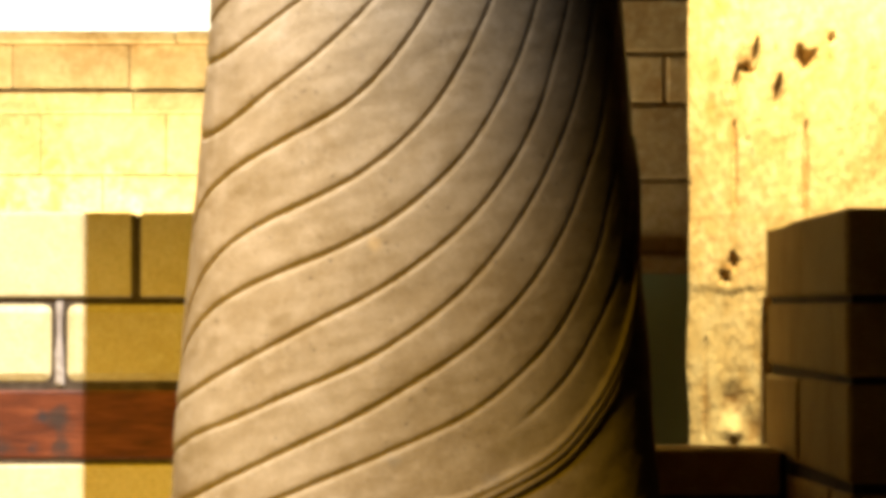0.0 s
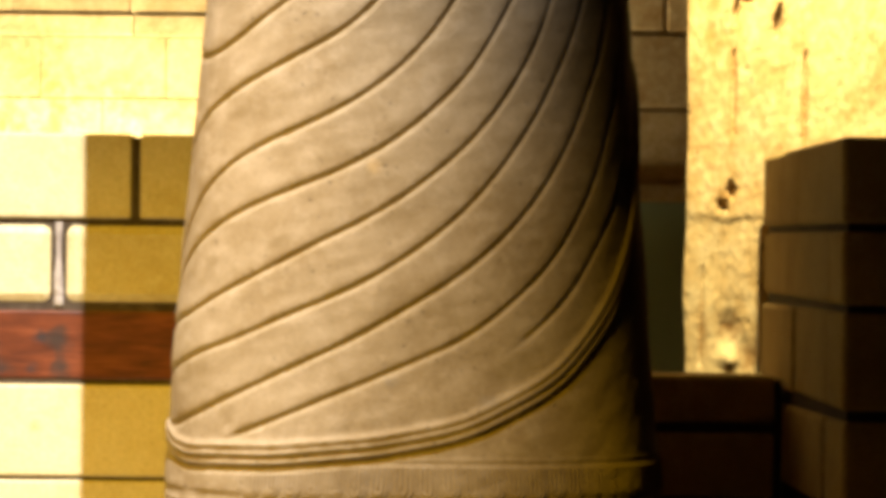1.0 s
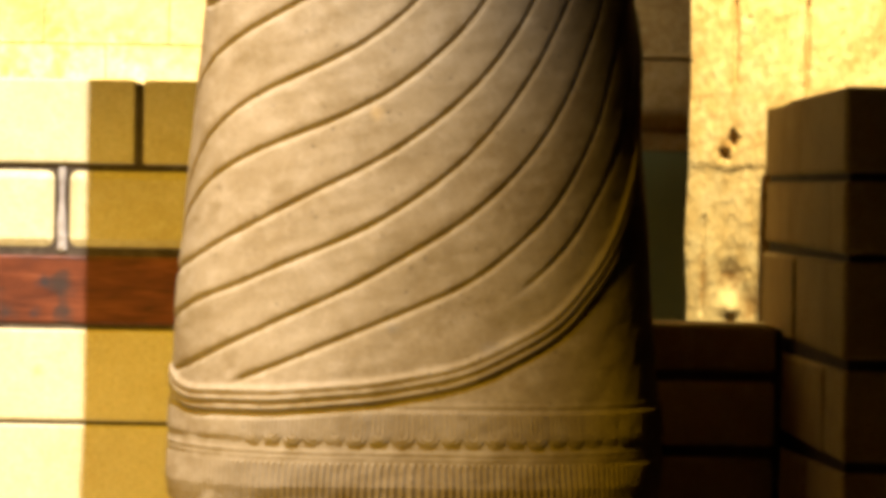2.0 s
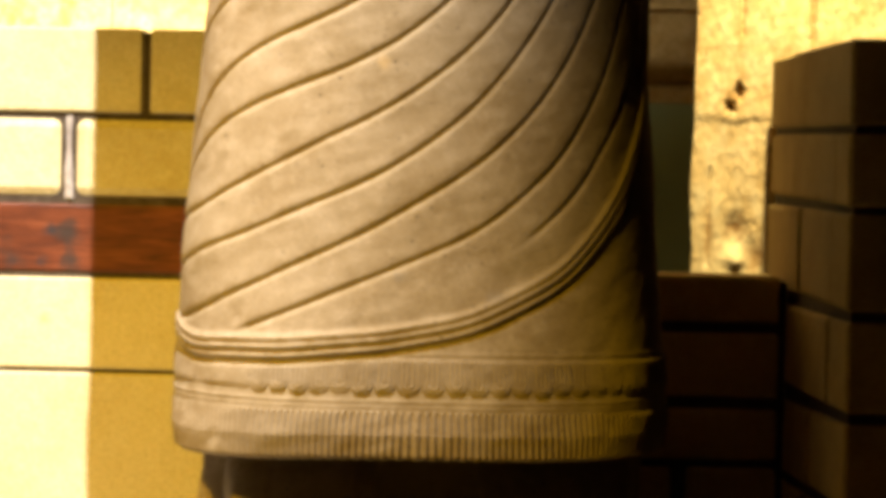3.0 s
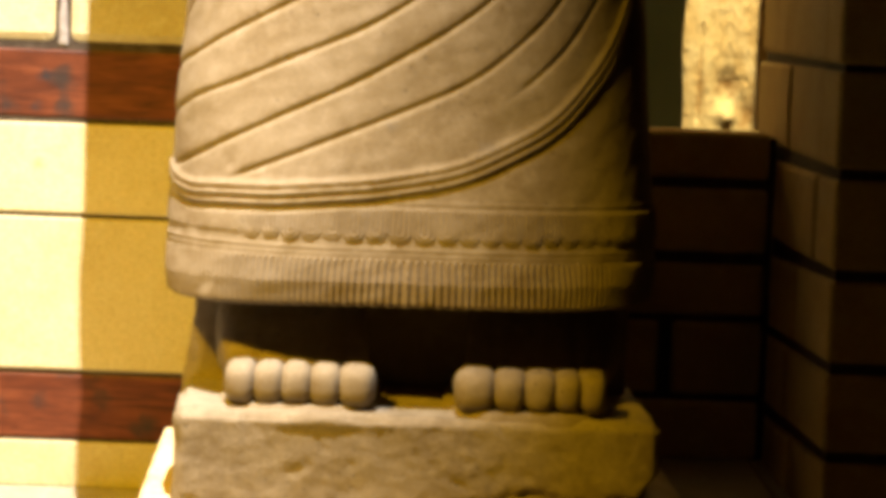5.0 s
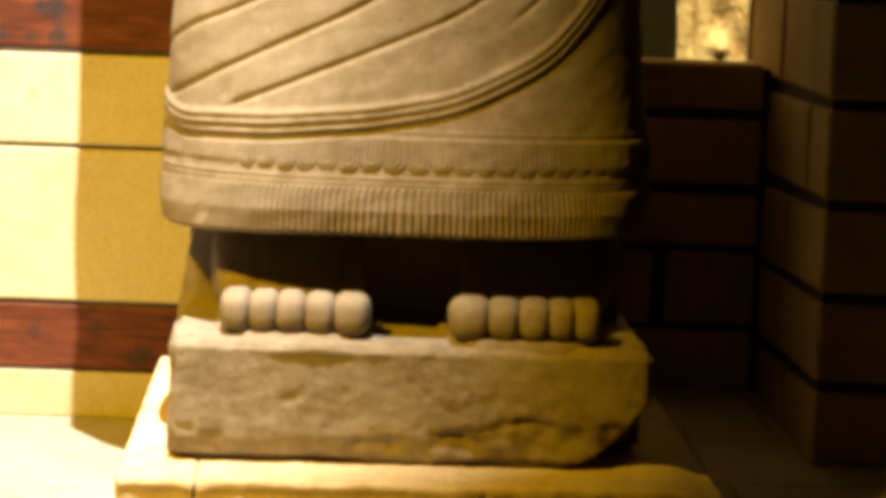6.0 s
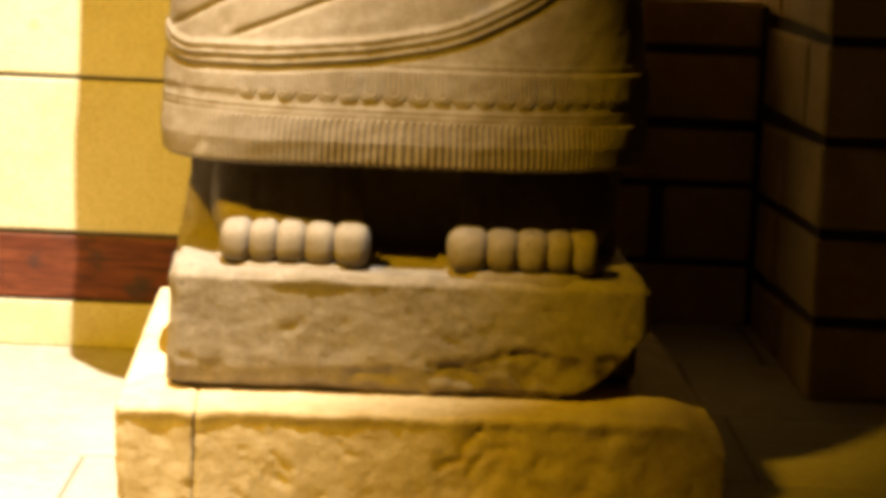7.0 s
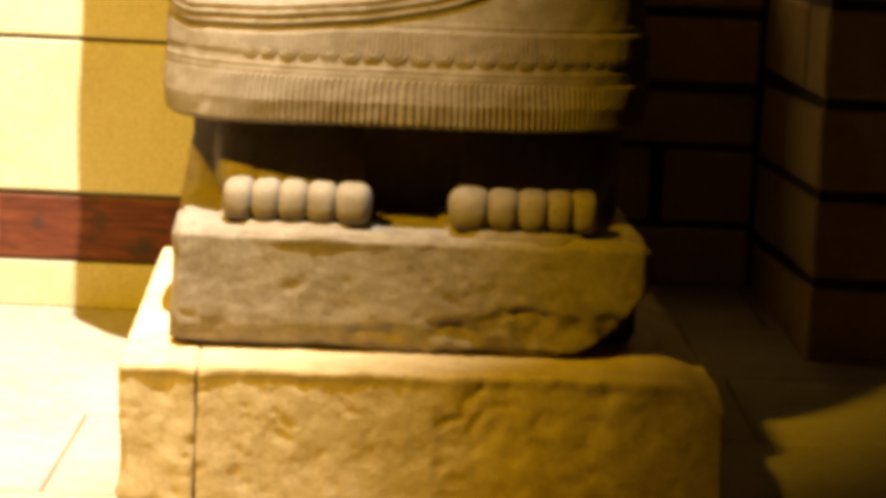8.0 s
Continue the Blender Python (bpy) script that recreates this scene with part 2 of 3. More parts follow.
wall_pier = structure("wall_pier", (0.652, 0.632, FLOOR - 0.1), (4.0, 1.545, 1.05), mortar_dark, "dim ochre brick pier with dark joints")
# wall of the next gallery, higher behind the ledge
wall_far_low = structure("wall_far_low", (-3.9, 2.408, FLOOR - 0.1), (0.16, 2.7, 1.48), far_stone, "yellow-lit old stone wall with a moulded course")
wall_far_high = structure("wall_far_high", (0.16, 2.408, FLOOR - 0.1), (3.9, 2.7, 3.0), far_stone, "old stone block wall in half shade")


# ---------------------------------------------------------------- the statue
HEM, ROBE_TOP = 0.535, 1.36


def table(z, rows):
    r = np.array(rows)
    return np.interp(z, r[:, 0], r[:, 1])


def half_width(z):
    return table(z, [(0.53, 0.292), (0.56, 0.2945), (0.64, 0.2915), (0.74, 0.285), (1.01, 0.2655), (1.28, 0.243), (1.45, 0.238), (1.53, 0.25), (1.58, 0.31), (1.62, 0.371), (1.71, 0.39), (1.81, 0.389), (1.857, 0.382), (1.91, 0.389), (1.95, 0.39), (1.99, 0.388), (2.42, 0.387), (2.5, 0.25), (2.54, 0.1), (2.6, 0.115), (2.74, 0.115), (2.8, 0.08), (2.83, 0.004)])


def half_depth(z):
    return table(z, [(0.53, 0.228), (0.56, 0.232), (0.74, 0.212), (1.01, 0.195), (1.28, 0.18), (1.6, 0.17), (2.4, 0.16), (2.5, 0.12), (2.54, 0.09), (2.6, 0.12), (2.74, 0.12), (2.8, 0.08), (2.83, 0.004)])


def squareness(z):
    return table(z, [(0.53, 2.9), (0.75, 2.6), (1.1, 2.3), (1.4, 2.1), (2.1, 2.0)])


def soft_ramp(x):
    return np.log1p(np.exp(np.clip(x, -30, 30)))


TH = np.linspace(-2.0, 2.0, 801)


def summed(k):
    s = np.concatenate([[0], np.cumsum((k[1:] + k[:-1]) / 2 * (TH[1] - TH[0]))])
    return s - np.interp(0, TH, s)


# how the folds run round the robe: a steady climb, a steepening to one side, and bends near both edges
BENDS = [summed(soft_ramp((TH - 0.1) / 0.28)), summed(soft_ramp((TH - 0.85) / 0.12)), summed(soft_ramp((-TH - 0.85) / 0.12)), summed(soft_ramp((TH - 0.45) / 0.12))]
FOLDS = (
    (0.712, 0.09, 0.078, 0.0, 0.0, 0.0),
    (0.763, 0.094, 0.069, -0.052, 0.044, 0.048),
    (0.827, 0.11, 0.105, -0.009, -0.016, 0.019),
    (0.888, 0.084, 0.204, 0.126, -0.005, -0.066),
    (0.959, 0.106, 0.16, 0.023, -0.012, 0.049),
    (1.03, 0.065, 0.262, 0.002, 0.03, 0.041),
    (1.115, 0.065, 0.385, 0.0, 0.049, 0.016),
    (1.226, 0.057, 0.609, 0.0, 0.025, 0.0),
    (1.327, 0.127, 0.521, 0.0, -0.039, 0.0),
    (1.395, 0.116, 0.463, 0.0, -0.031, 0.0),
    (1.5, 0.14, 0.5, 0.0, -0.02, 0.0),
)
CORD = summed(0.02 + 0.39 * soft_ramp((TH - 0.15) / 0.3))


def smooth(x, a, b):
    u = np.clip((x - a) / (b - a), 0, 1)
    return u * u * (3 - 2 * u)


def bell(x, w):
    return np.exp(-((x / w) ** 2))


def carving(th, z, s, p):
    """How far the carved cloth stands out: spiral folds, the corded edge, a tasselled row and a fringed hem."""
    cord_z = 0.677 + 0.28 * np.interp(th, TH, CORD) + 0.022 * smooth(-th, 1.0, 1.55)
    cord_k = np.interp(th, TH, 0.02 + 0.39 * soft_ramp((TH - 0.15) / 0.3))
    off = (z - cord_z) / np.sqrt(1 + cord_k ** 2) + 0.0012 * wobble(p, 0.05, 31)
    front = smooth(-abs(th), -1.75, -1.5)
    upper = smooth(off, -0.004, 0.004)
    d = 0.002 * upper * front
    for i in (-1, 0, 1):
        d += front * 0.004 * bell(off - i * 0.0093 - 0.002, 0.0038)
    d -= front * 0.0014 * bell(off + 0.0145, 0.003)
    # folds
    for i, (z0, climb, *bends) in enumerate(FOLDS):
        curve = z0 + climb * TH + sum(c * b for c, b in zip(bends, BENDS))
        zi, slope = np.interp(th, TH, curve), np.interp(th, TH, np.gradient(curve, TH)) / 0.265
        dist = (z - zi) / np.sqrt(1 + slope ** 2) + 0.0014 * wobble(p, 0.07, 40 + i)
        on = front * smooth(off, 0.012, 0.03)
        if i == 0:
            on = on * smooth(th, 0.35, 0.6)
        if i == 1:
            on = on * smooth(th, -1.0, -0.75)
        d -= on * (0.0032 * bell(dist, 0.0027) + 0.0004 * bell(dist, 0.008))
        d += on * 0.0003 * bell(dist - 0.012, 0.009)
    # tasselled row under the cord
    under = smooth(-off, 0.016, 0.02) * front
    worn = smooth(th, -0.95, -0.55) * (0.75 + 0.25 * wobble(p, 0.05, 60))
    d += under * 0.0009 * bell(z - 0.656, 0.0022)
    w = 0.0118
    q = ((s / (2 * w)) % 1 * 2 - 1) * w
    zc = 0.6225 + 0.0008 * np.sin(np.floor(s / (2 * w)) * 2.4)
    r = np.where(z > zc, abs(q), np.hypot(q, z - zc))
    inside = smooth(-r, -0.0115, -0.01) * smooth(-z, -0.652, -0.648)
    d += under * worn * inside * (0.002 + 0.0015 * np.cos(r * 2 * np.pi / 0.0052))
    d += under * (1 - worn) * 0.0015 * smooth(z, 0.612, 0.618) * smooth(-z, -0.652, -0.648)
    # two fine lines and the fringe
    d += front * (0.0012 * bell(z - 0.6025, 0.0018) + 0.0012 * bell(z - 0.596, 0.0018) + 0.001 * smooth(-z, -0.594, -0.59))
    strand = 0.5 + 0.5 * np.cos(2 * np.pi * (s + 0.0009 * wobble(p, 0.04, 61)) / 0.0074)
    d += front * (0.35 + 0.65 * smooth(th, -1.05, -0.6)) * smooth(-z, -0.591, -0.588) * (0.0034 * strand - 0.0017)
    # wear
    d += 0.0022 * wobble(p, 0.11, 70) + 0.0007 * wobble(p, 0.03, 71) + 0.0003 * wobble(p, 0.012, 72)
    d -= 0.004 * np.clip(wobble(p, 0.035, 73) - 1.35, 0, 1)
    return d


def statue_mesh():
    z = np.concatenate([np.arange(HEM, 0.66, 0.0018), np.arange(0.66, ROBE_TOP, 0.0026), np.linspace(ROBE_TOP, 2.83, 110)])
    # columns evenly spaced along the front, fewer at the back
    t = np.linspace(-np.pi / 2, np.pi / 2, 6001)
    n = 2.6
    fx, fy = 0.29 * np.sign(np.sin(t)) * abs(np.sin(t)) ** (2 / n), 0.22 * abs(np.cos(t)) ** (2 / n)
    arc = np.concatenate([[0], np.cumsum(np.hypot(np.diff(fx), np.diff(fy)))])
    front = np.interp(np.linspace(0, arc[-1], 1100), arc, t)
    s_front = np.linspace(0, arc[-1], 1100)
    back = np.linspace(np.pi / 2, 3 * np.pi / 2, 82)[1:-1]
    ph, s = np.concatenate([front, back]), np.concatenate([s_front, np.full(80, arc[-1])])
    z2, ph2 = np.meshgrid(z, ph, indexing="ij")
    s2 = np.broadcast_to(s, z2.shape)
    a, b, n2 = half_width(z2), half_depth(z2), squareness(z2)
    sx = np.sign(np.sin(ph2)) * abs(np.sin(ph2)) ** (2 / n2)
    sy = np.sign(np.cos(ph2)) * abs(np.cos(ph2)) ** (2 / n2)
    cx = 0.031
    x, y = a * sx, -b * sy
    nx, ny = np.sign(sx) * abs(sx) ** (n2 - 1) / a, -np.sign(sy) * abs(sy) ** (n2 - 1) / b
    ln = np.hypot(nx, ny) + 1e-9
    th = np.arcsin(np.clip(sx, -1, 1))
    th = np.where(np.cos(ph2) < 0, np.sign(th) * np.pi - th, th)
    p = np.stack([x, y, z2], -1)
    flat = p.reshape(-1, 3)
    d = carving(th.ravel(), z2.ravel(), s2.ravel(), flat).reshape(z2.shape)
    d *= smooth(-z2, -1.7, -1.5) * 0.98 + 0.02
    x, y = x + d * nx / ln, y + d * ny / ln
    rows = np.stack([x + cx, y, z2], -1)
    # rounded lip and the flat underside of the hem
    lip = []
    for inset, drop in ((0.004, 0.003), (0.012, 0.005), (0.05, 0.004), (0.15, 0.002), (0.218, 0.0)):
        f = 1 - inset / 0.225
        q = rows[0].copy()
        q[:, 0] = cx + (q[:, 0] - cx) * f
        q[:, 1] *= f
        q[:, 2] = HEM - drop + 0.001 * np.sin(s * 2 * np.pi / 0.0152)
        lip.append(q)
    rows = np.concatenate([np.array(lip[::-1]), rows])
    rows[..., 2] += (0.005 * smooth(rows[..., 0], -0.22, -0.02) + 0.001) * smooth(-rows[..., 2], -0.6, -0.545)
    return grid_mesh("statue", rows, statue_stone)


def ball(cx, cy, cz, rx, ry, rz, n=20, seed=0):
    lat, lon = np.meshgrid(np.linspace(0.02, np.pi - 0.02, n), np.linspace(0, 2 * np.pi, 2 * n, endpoint=False), indexing="ij")
    e = 0.68
    sc = lambda v: np.sign(v) * abs(v) ** e
    p = np.stack([cx + rx * sc(np.sin(lat)) * sc(np.cos(lon)), cy + ry * sc(np.sin(lat)) * sc(np.sin(lon)), cz - rz * sc(np.cos(lat))], -1)
    f = p.reshape(-1, 3)
    f += (0.0008 * wobble(f, 0.02, seed))[:, None]
    return grid_mesh("toe", f.reshape(p.shape), statue_stone)


def foot(x0, x1, sizes, top, flare):
    """A carved foot: five blunt toes grown out of an instep that climbs under the hem, on a rim of stone."""
    chunks = []
    total, x, gaps = sum(sizes), x0, []
    for i, w in enumerate(sizes):
        wide = (x1 - x0) * w / total
        chunks.append(ball(x + wide / 2, -0.207, top + 0.0265, wide * 0.59, 0.037, 0.0235 * (0.94 + 0.12 * w / max(sizes)), 20, 80 + i))
        x += wide
        gaps.append(x)
    v = np.linspace(0, 1, 48)
    u = np.linspace(0, 2 * np.pi, 120, endpoint=False)
    v2, u2 = np.meshgrid(v, u, indexing="ij")
    mid, half = (x0 + x1) / 2, (x1 - x0) / 2
    sq = lambda q: np.sign(q) * abs(q) ** 0.6
    high = 0.036 + 0.091 * smooth(v2, 0.12, 0.6)
    side = sq(np.cos(u2))
    px = mid + half * side * (1.0 - 0.16 * smooth(v2, 0.1, 0.5) * (side * flare < 0)) + flare * 0.03 * smooth(v2, 0.1, 0.7) * (side * flare > 0) * abs(side)
    lift = 0.5 + 0.5 * sq(np.sin(u2))
    groove = sum(bell(px - g, 0.005) for g in gaps[:-1])
    pz = top - 0.004 + high * lift - 0.006 * groove * lift * smooth(-v2, -0.75, -0.1)
    py = -0.212 + 0.29 * v2
    p = np.stack([px, py, pz], -1)
    f = p.reshape(-1, 3)
    f += (0.0016 * wobble(f, 0.05, 90) + 0.0007 * wobble(f, 0.016, 91))[:, None]
    chunks.append(grid_mesh("instep", f.reshape(p.shape), statue_stone))
    # the rim of stone left round the sole, scalloped under the toes
    w2 = np.linspace(0, 2 * np.pi, 120, endpoint=False)
    rim = []
    for g, h in ((0.017, -0.01), (0.014, 0.002), (0.009, 0.005), (0.002, 0.005), (-0.05, 0.004)):
        edge = 0.0016 * np.cos((w2 - np.pi) * 10) * (np.sin(w2) < 0)
        rim.append(np.stack([mid + (half + g) * sq(np.cos(w2)), -0.1 + (0.13 + g + edge) * sq(np.sin(w2)), np.full(120, top + h)], -1))
    chunks.append(grid_mesh("rim", np.array(rim), statue_stone))
    return chunks


def back_pillar():
    """The plain upright mass behind the robe, which shows past it higher up."""
    bm = slab_bm((-0.222, 0.03, 0.56), (0.24, 0.19, 1.62), (0.03, 0.03, 0.012), 0.012, 0.0015, 97)
    bm.verts.index_update()
    v = np.array([q.co for q in bm.verts])
    f = np.array([[q.index for q in face.verts] for face in bm.faces])
    bm.free()
    return v, f


def support():
    """The uncarved stone behind the feet, which carries the robe and spreads towards the base."""
    bm = slab_bm((-0.226, -0.03, 0.375), (0.3, 0.205, 0.56), 0.008, 0.02, 0.002, 95)
    bm.verts.index_update()
    v = np.array([q.co for q in bm.verts])
    down = np.clip((0.54 - v[:, 2]) / 0.12, 0, 1) ** 1.6
    v[:, 0] -= 0.018 * down * smooth(-v[:, 0], 0.1, 0.2)
    f = np.array([[q.index for q in face.verts] for face in bm.faces])
    bm.free()
    return v, f


SLAB_TOP = 0.418
statue = mesh_from("statue", [statue_mesh(), *foot(-0.172, -0.004, (1.0, 0.95, 1.0, 1.02, 1.15), SLAB_TOP, -1), *foot(0.092, 0.262, (1.3, 1.08, 1.05, 0.9, 0.85), SLAB_TOP, 1), support(), back_pillar()], statue_stone)
tagged(statue, "beige limestone robed statue with spiral folds and fringed hem", "statue")


# ---------------------------------------------------------------- base slab and plinth
def crack(p, turns, wide):
    """How near the points lie to a broken line of (x, z) turns on a front: 1 on it, 0 beside it."""
    best = np.full(len(p), 9.0)
    q = p[:, (0, 2)] + 0.003 * np.stack([wobble(p, 0.015, 17), wobble(p, 0.015, 18)], -1)
    for a, b in zip(turns, turns[1:]):
        a, b = np.array(a), np.array(b)
        t = np.clip((q - a) @ (b - a) / ((b - a) @ (b - a)), 0, 1)
        best = np.minimum(best, np.linalg.norm(q - a - t[:, None] * (b - a), axis=1))
    return bell(best, wide)


def base_shape(p):
    q = p.copy()
    u, h = (p[:, 0] + 0.27) / 0.54, (p[:, 2] - 0.14) / 0.143
    # broken away under the lower corner, and a ragged hollow along the foot of the front
    bite = smooth(0.6 * (np.clip((p[:, 0] - 0.165) / 0.119, 0, 1) ** 1.7) - h * 1.02 - 0.02 + 0.04 * wobble(p, 0.05, 11), -0.01, 0.07)
    facing = smooth(-p[:, 1], 0.1, 0.2)
    q[:, 1] += 0.13 * bite * facing
    line = np.interp(p[:, 0], (-0.2, -0.085, 0.029, 0.081, 0.109, 0.134, 0.17), (0.165, 0.175, 0.18, 0.1835, 0.1905, 0.201, 0.196))
    line = line + 0.004 * wobble(p, 0.03, 12)
    below = smooth(line - p[:, 2], 0.0, 0.006) * smooth(p[:, 0], -0.16, -0.05)
    q[:, 1] += facing * below * (0.005 + 0.003 * wobble(p, 0.014, 15) + 0.003 * wobble(p, 0.03, 16))
    q[:, 1] += facing * 0.006 * crack(p, ((0.029, 0.18), (0.081, 0.183), (0.109, 0.191), (0.134, 0.2), (0.15, 0.198)), 0.004)
    q[:, 1] += facing * (0.006 * np.clip(wobble(p, 0.018, 13) - 0.9, 0, 1) + 0.0009 * rugged(p, 0.03, 19) + 0.0014 * smooth(rugged(p, 0.02, 21), 0.45, 0.6))
    q[:, 1] += facing * 0.006 * np.clip(wobble(p, 0.05, 26) - 0.4, 0, 1) * smooth(-h, -0.35, -0.1)
    q[:, 1] -= facing * 0.004 * smooth(h, 0.84, 0.95) * bell(p[:, 0] + 0.11, 0.08)
    q[:, 1] += facing * 0.012 * smooth(-h, -0.22, 0.0) * smooth(-p[:, 0], -0.05, 0.1)
    q[:, 2] += 0.0012 * wobble(p, 0.12, 14) * smooth(h, 0.6, 1) + 0.004 * smooth(h, 0.8, 1) * (0.5 - u)
    return q


stone_base = mesh_object("stone_base", slab_bm((-0.272, -0.235, 0.142), (0.284, 0.47, 0.283), (0.0042, 0.012, 0.0042), 0.011, 0.0014, 3, base_shape), base_stone, smooth=True)
stone_base.matrix_world = pose(0.034, -0.022, 0.134, 0, 0, 2.5)
tagged(stone_base, "rough chipped stone slab under the carved feet", "statue base")

plinth = new("plinth")
plinth.matrix_world = pose(0.063, -0.343, FLOOR, 0, 0, 2.4)
tagged(plinth, "yellowish stone plinth with chipped edges and one upright joint", "plinth")


def plinth_shape(p):
    q = p.copy()
    facing = smooth(-p[:, 1], -0.05, -0.01)
    zone = smooth(p[:, 0], -0.05, 0.05) * smooth(-p[:, 0], -0.32, -0.22)
    q[:, 1] += facing * (0.005 * np.clip(wobble(p, 0.02, 22) - 1.1, 0, 1) + 0.003 * zone * np.clip(wobble(p, 0.025, 23) - 0.6, 0, 1))
    q[:, 1] += 0.005 * facing * np.clip(wobble(p, 0.04, 24) - 0.9, 0, 1)
    q[:, 1] += 0.005 * facing * crack(p, ((0.068, 0.144), (0.054, 0.127), (0.051, 0.11), (0.037, 0.103)), 0.003)
    q[:, 1] += 0.004 * facing * crack(p, ((0.106, 0.127), (0.085, 0.12), (0.068, 0.11), (0.06, 0.09)), 0.003)
    q[:, 1] += facing * (0.0018 * rugged(p, 0.045, 28) + 0.0028 * zone * rugged(p, 0.03, 30) + 0.002 * smooth(rugged(p, 0.03, 29), 0.5, 0.62))
    q[:, 1] -= 0.003 * facing * smooth(p[:, 2], 0.146, 0.149)
    edge = smooth(p[:, 2], 0.1, 0.16) * facing
    # one end slopes off, and the foot of the other is chipped
    q[:, 2] -= smooth(p[:, 2], 0.05, 0.16) * (0.02 * smooth(p[:, 0], 0.27, 0.352) ** 2 + 0.012 * smooth(p[:, 0], 0.3, 0.352) * facing)
    q[:, 0] += 0.014 * bell(p[:, 2] - 0.05, 0.022) * smooth(-p[:, 0], 0.325, 0.338) * facing
    q[:, 2] -= edge * 0.006 * np.clip(wobble(p, 0.03, 25) - 0.7, 0, 1)
    return q


part("block", slab_bm((-0.338, 0, -0.001), (-0.2497, 0.82, 0.16), (0.0042, 0.02, 0.0042), 0.003, 0.0012, 20, plinth_shape), plinth_stone, plinth, smooth=True)
part("block", slab_bm((-0.2492, 0.001, -0.001), (0.352, 0.82, 0.16), (0.0042, 0.02, 0.0042), 0.003, 0.0014, 27, plinth_shape), plinth_stone, plinth, smooth=True)


# ---------------------------------------------------------------- behind the ledge
def relief_slab():
    xs, zs = np.linspace(0, 1, 330), np.linspace(0, 1, 420)
    z2, x2 = np.meshgrid(zs, xs, indexing="ij")
    z = FLOOR - 0.02 + z2 * 1.7
    x = 0.508 + x2 * 0.85
    p = np.stack([x, np.full_like(x, 1.6), z], -1).reshape(-1, 3)
    streak = p * np.array([1, 1, 0.22])
    d = 0.003 * wobble(p, 0.12, 101) + 0.0012 * wobble(streak, 0.02, 102) + 0.0006 * wobble(p, 0.012, 103)
    d -= 0.012 * np.clip(wobble(p, 0.014, 104) - 1.35, 0, 1)
    d -= 0.014 * np.clip(wobble(streak, 0.022, 105) - 1.2, 0, 1) * smooth(-p[:, 2], -1.1, -0.9)

    def cut(x0, z0, x1, z1, w, deep):
        a, b = np.array((x0, z0)), np.array((x1, z1))
        q = p[:, (0, 2)] - a
        t = np.clip(q @ (b - a) / ((b - a) @ (b - a)), 0, 1)
        r = np.linalg.norm(q - t[:, None] * (b - a), axis=1)
        return deep * bell(r, w * (0.25 + 0.75 * np.sin(np.pi * np.clip(t, 0.08, 0.92))))

    for c in ((0.635, 1.4, 0.628, 1.345, 0.006, 0.03), (0.628, 1.345, 0.6, 1.35, 0.007, 0.03), (0.6, 1.35, 0.592, 1.3, 0.005, 0.025), (0.676, 1.335, 0.668, 1.28, 0.006, 0.03), (0.712, 1.385, 0.722, 1.35, 0.011, 0.03), (0.74, 1.38, 0.725, 1.355, 0.007, 0.02), (0.772, 1.41, 0.768, 1.395, 0.006, 0.02), (0.722, 1.25, 0.722, 1.04, 0.004, 0.018), (0.592, 1.25, 0.592, 1.1, 0.004, 0.016), (0.588, 1.01, 0.592, 0.985, 0.008, 0.02), (0.568, 0.975, 0.58, 0.962, 0.009, 0.02), (0.54, 0.86, 0.535, 0.68, 0.003, 0.01)):
        d -= cut(*c)
    d -= 0.009 * bell(np.hypot((p[:, 0] - 0.588) / 0.7, p[:, 2] - 0.745), 0.03)
    d -= 0.009 * bell(np.hypot((p[:, 0] - 0.618) / 0.5, p[:, 2] - 0.7), 0.035)
    d += 0.012 * bell(np.hypot((p[:, 0] - 0.59), p[:, 2] - 0.69), 0.018)
    d += 0.004 * smooth(p[:, 2] + 0.01 * wobble(p, 0.05, 107), 0.935, 0.955)
    left = smooth(-x2.ravel(), -0.05, 0)
    p[:, 0] += left * 0.004 * wobble(p, 0.09, 106)
    p[:, 1] -= d - 0.002 * smooth(-x2.ravel(), -0.012, 0) ** 2
    front = p.reshape(*x.shape, 3)
    # sides, top and back
    rim = lambda q: np.stack([q, q + np.array((0.02, 0.12, 0)), q + np.array((0.045, 0.26, 0))])
    back = front[::20, ::20].copy()
    back[..., 1] = 1.86
    back[..., 0] = np.maximum(back[..., 0], 0.57)
    chunks = [grid_mesh("f", front, None, False)]
    for edge, flip in ((front[:, 0], False), (front[:, -1], True), (front[-1], False)):
        g = rim(edge)
        chunks.append(grid_mesh("s", g[::-1] if flip else g, None, False))
    chunks.append(grid_mesh("b", back[:, ::-1], None, False))
    return chunks


relief = mesh_from("relief_slab", relief_slab(), relief_stone)
tagged(relief, "tall pitted ochre carved stone slab, brightly lit", "stone slab")

panel = mesh_object("display_panel", box_bm((0.2, 2.36, FLOOR), (1.5, 2.395, 0.985), 0.003), green_paint)
tagged(panel, "flat grey-green painted display panel against the old wall", "panel")
shelf = mesh_object("trim_moulding", box_bm((0.18, 2.33, 0.986), (3.6, 2.427, 1.022), 0.008), far_stone)
tagged(shelf, "worn stone moulding above the green panel", "moulding", kind="structure")


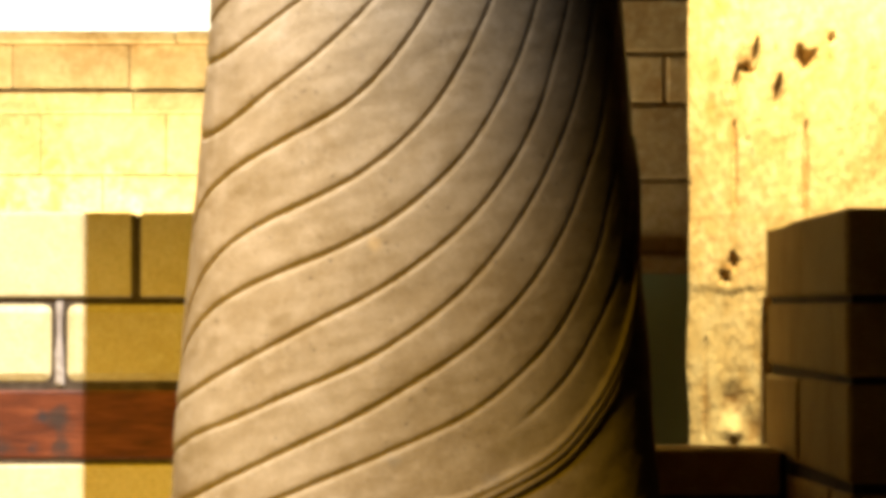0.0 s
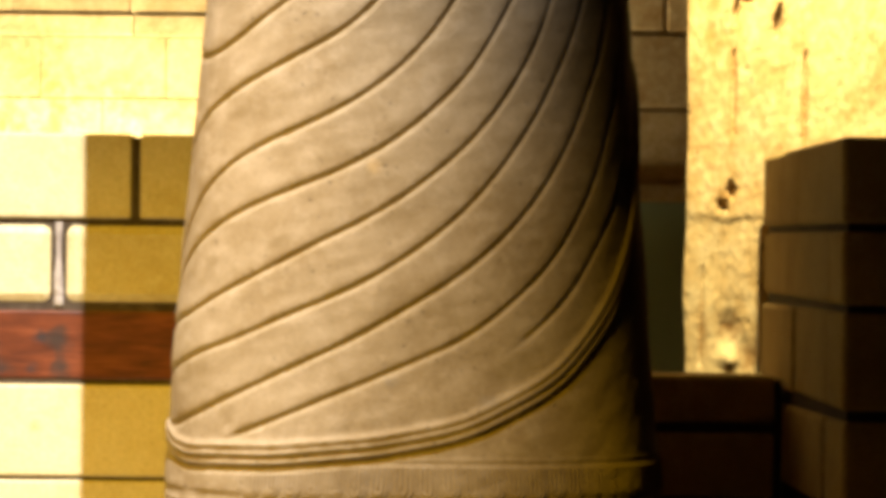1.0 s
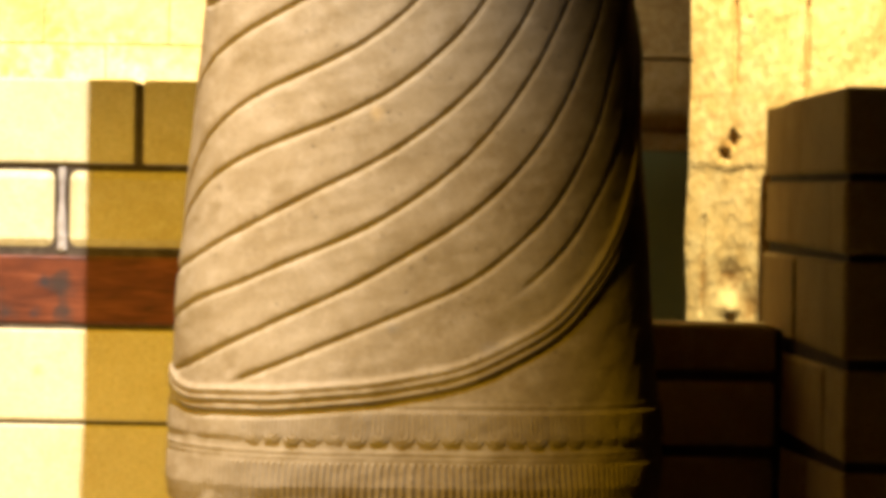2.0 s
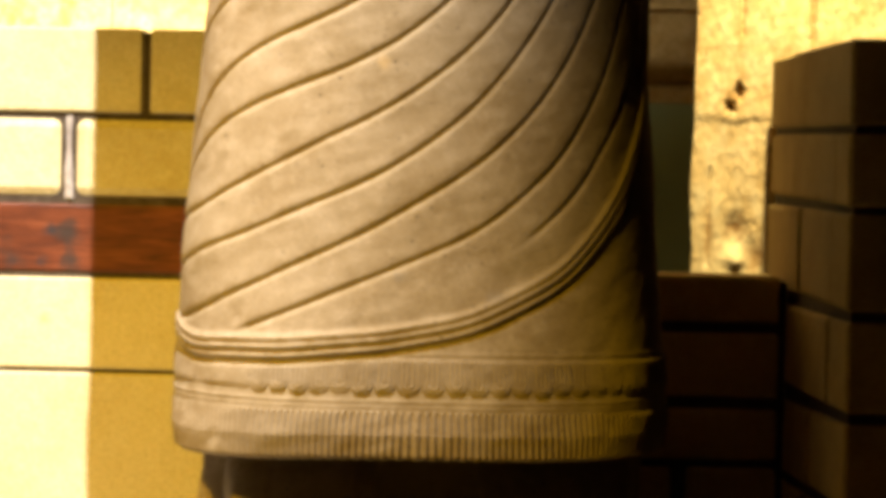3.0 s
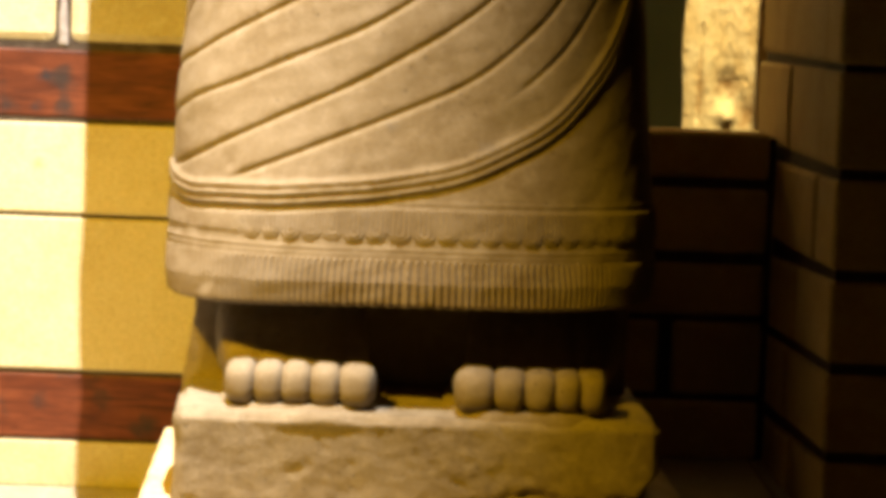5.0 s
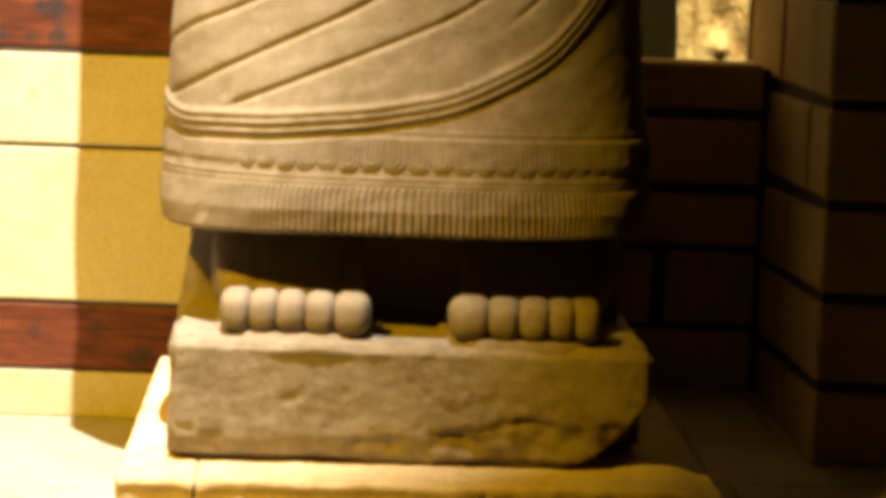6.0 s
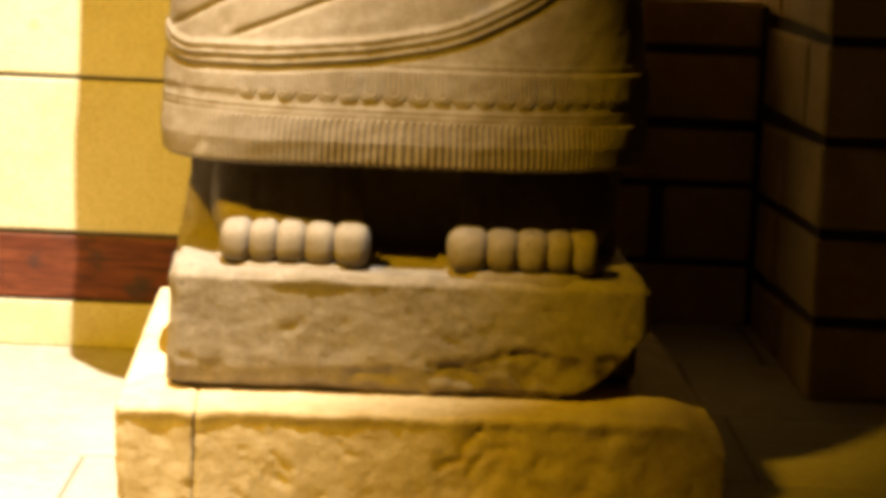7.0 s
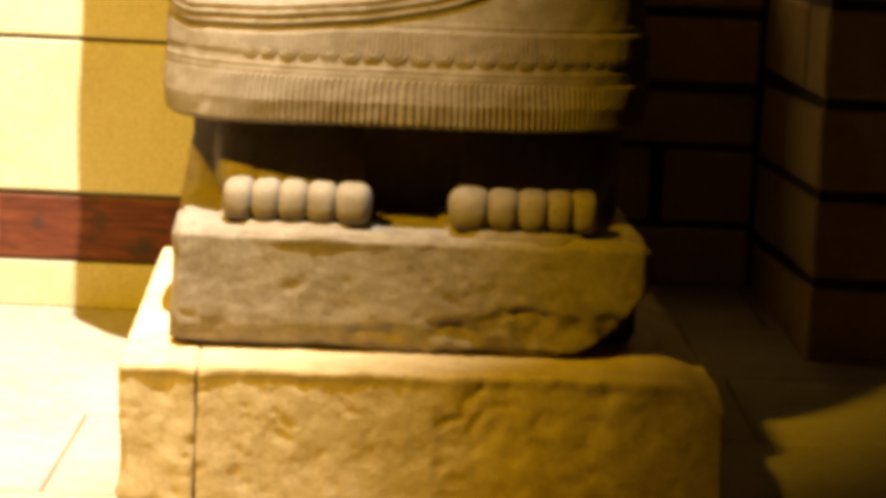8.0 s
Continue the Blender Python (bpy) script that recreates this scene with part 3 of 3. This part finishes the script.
# ---------------------------------------------------------------- pieces of the walls and the floor
def piece(name, lo, hi, mat, parent, bevel, uneven=0.0, seed=0):
    bm = box_bm(lo, hi, bevel, 2)
    if uneven:
        p = np.array([v.co for v in bm.verts])
        w = wobble(p, 0.07, seed + 300)
        for v, q in zip(bm.verts, w):
            v.co.y += uneven * q
            v.co.z += 0.5 * uneven * q
    return part(name, bm, mat, parent, smooth=False)


# low wall: courses from the floor up, each with its upright joints
COURSES = (
    (FLOOR, 0.186, "block", (-1.3, -0.2), 0.003),
    (0.19, 0.291, "timber_beam", (), 0.004),
    (0.297, 0.533, "block", (-1.05, -0.22), 0.004),
    (0.539, 0.677, "block", (-0.9, -0.16), 0.004),
    (0.686, 0.79, "timber_beam", (), 0.004),
    (0.799, 0.922, "block", (-1.1, -0.5145, -0.1), 0.016),
    (0.929, 1.057, "block", (-1.0, -0.3985), 0.004),
)
n = 0
for z0, z1, kind, joints, bevel in COURSES:
    edges = [-4.0, -2.7, -1.8, *joints, 0.335]
    gap = 0.008 if bevel > 0.01 else 0.0065
    for a, b in zip(edges, edges[1:]):
        n += 1
        mat = timber if kind == "timber_beam" else wall_block
        proud = 0.004 if kind == "timber_beam" else 0.0
        piece(kind, (a + gap, 0.8 + proud, z0), (b - gap, 1.25, z1), mat, wall_low, bevel, 0.0012, n)
part("mortar", slab_bm((-0.5205, 0.803, 0.796), (-0.508, 0.85, 0.924), 0.004, 0.002, 0.002, 44), mortar_pale, wall_low, "lumpy pale mortar in the upright joint")

# ledge wall
for z0, z1, joints in ((FLOOR, 0.215, ()), (0.227, 0.352, (0.18, 0.4625)), (0.364, 0.452, (0.1,)), (0.472, 0.581, (0.2,)), (0.599, 0.677, (0.05,))):
    edges = [0.325, *[v for v in joints if v > 0.4], 0.64]
    for a, b in zip(edges, edges[1:]):
        n += 1
        piece("brick", (a + 0.013, 1.25, z0), (b - 0.011, 1.39, z1), brick_brown, wall_ledge, 0.008, 0.0015, n)

# pier: each course has its own joints along the side and the front, and the lower ones dip towards the back
PIER = (
    (0.932, 1.057, (1.09,), (0.98,), 0.0),
    (0.814, 0.92, (0.752, 1.215), (1.2,), 0.0),
    (0.661, 0.803, (0.781, 1.139), (0.95,), 0.008),
    (0.512, 0.645, (0.8,), (1.15,), 0.022),
    (0.375, 0.496, (0.985,), (0.9,), 0.045),
    (0.242, 0.358, (1.04,), (1.1,), 0.045),
    (FLOOR, 0.226, (0.95,), (0.95,), 0.06),
)
for z0, z1, sides, fronts, dip in PIER:
    ys = [0.62, *sides, 1.55]
    for i, (a, b) in enumerate(zip(ys, ys[1:])):
        n += 1
        wide = 0.3 if i else fronts[0] - 0.64
        brick = piece("brick", (0.64 + 0.002 * (n % 3), a + (0.005 if i else 0), z0), (0.64 + wide, b - 0.005, z1), brick_brown, wall_pier, 0.007, 0.0015, n)
        for v in brick.data.vertices:
            v.co.z = max(FLOOR - 0.05, v.co.z - dip * (v.co.y - 0.62))
    xs = [*fronts, 1.7, 2.5, 3.2, 4.0]
    for a, b in zip(xs, xs[1:]):
        n += 1
        piece("brick", (a + 0.006, 0.62, z0), (b - 0.006, 0.85, z1), brick_brown, wall_pier, 0.006, 0.0015, n)

# stones of the far walls
for z0, z1, wide, y in ((1.0, 1.196, 0.42, 2.402), (1.1985, 1.326, 0.27, 2.402), (1.3275, 1.3725, 0.5, 2.394), (1.374, 1.474, 0.215, 2.401), (1.477, 1.502, 0.6, 2.384)):
    x = -1.6
    while x < 0.15:
        n += 1
        e = min(x + wide * random.uniform(0.8, 1.2), 0.16)
        piece("stone", (x + 0.0008, y, z0), (e - 0.0008, 2.5, z1), far_stone, wall_far_low, 0.003, 0.002, n)
        x = e
for z0, z1, wide in ((1.03, 1.18, 0.22), (1.188, 1.342, 0.26), (1.35, 1.45, 0.2), (1.458, 1.57, 0.3)):
    x = 0.17
    while x < 1.4:
        n += 1
        e = x + wide * random.uniform(0.75, 1.25)
        piece("stone", (x + 0.003, 2.396, z0), (e - 0.003, 2.5, z1), far_stone, wall_far_high, 0.005, 0.003, n)
        x = e

# floor slabs
y = 1.29
for row in range(18):
    lo = y - 0.405
    x = -4.3 + 0.31 * (row % 2) - 0.04 * (row % 3)
    while x < 4.0:
        n += 1
        wide = random.uniform(0.56, 0.68)
        if row > 0 or x > -0.2:
            piece("slab", (x + 0.0025, lo + 0.0025, FLOOR - 0.03), (x + wide - 0.0025, y - 0.0025, FLOOR + random.uniform(-0.0008, 0.0008)), tile_stone, floor, 0.002, 0.0, n)
        x += wide
    y = lo
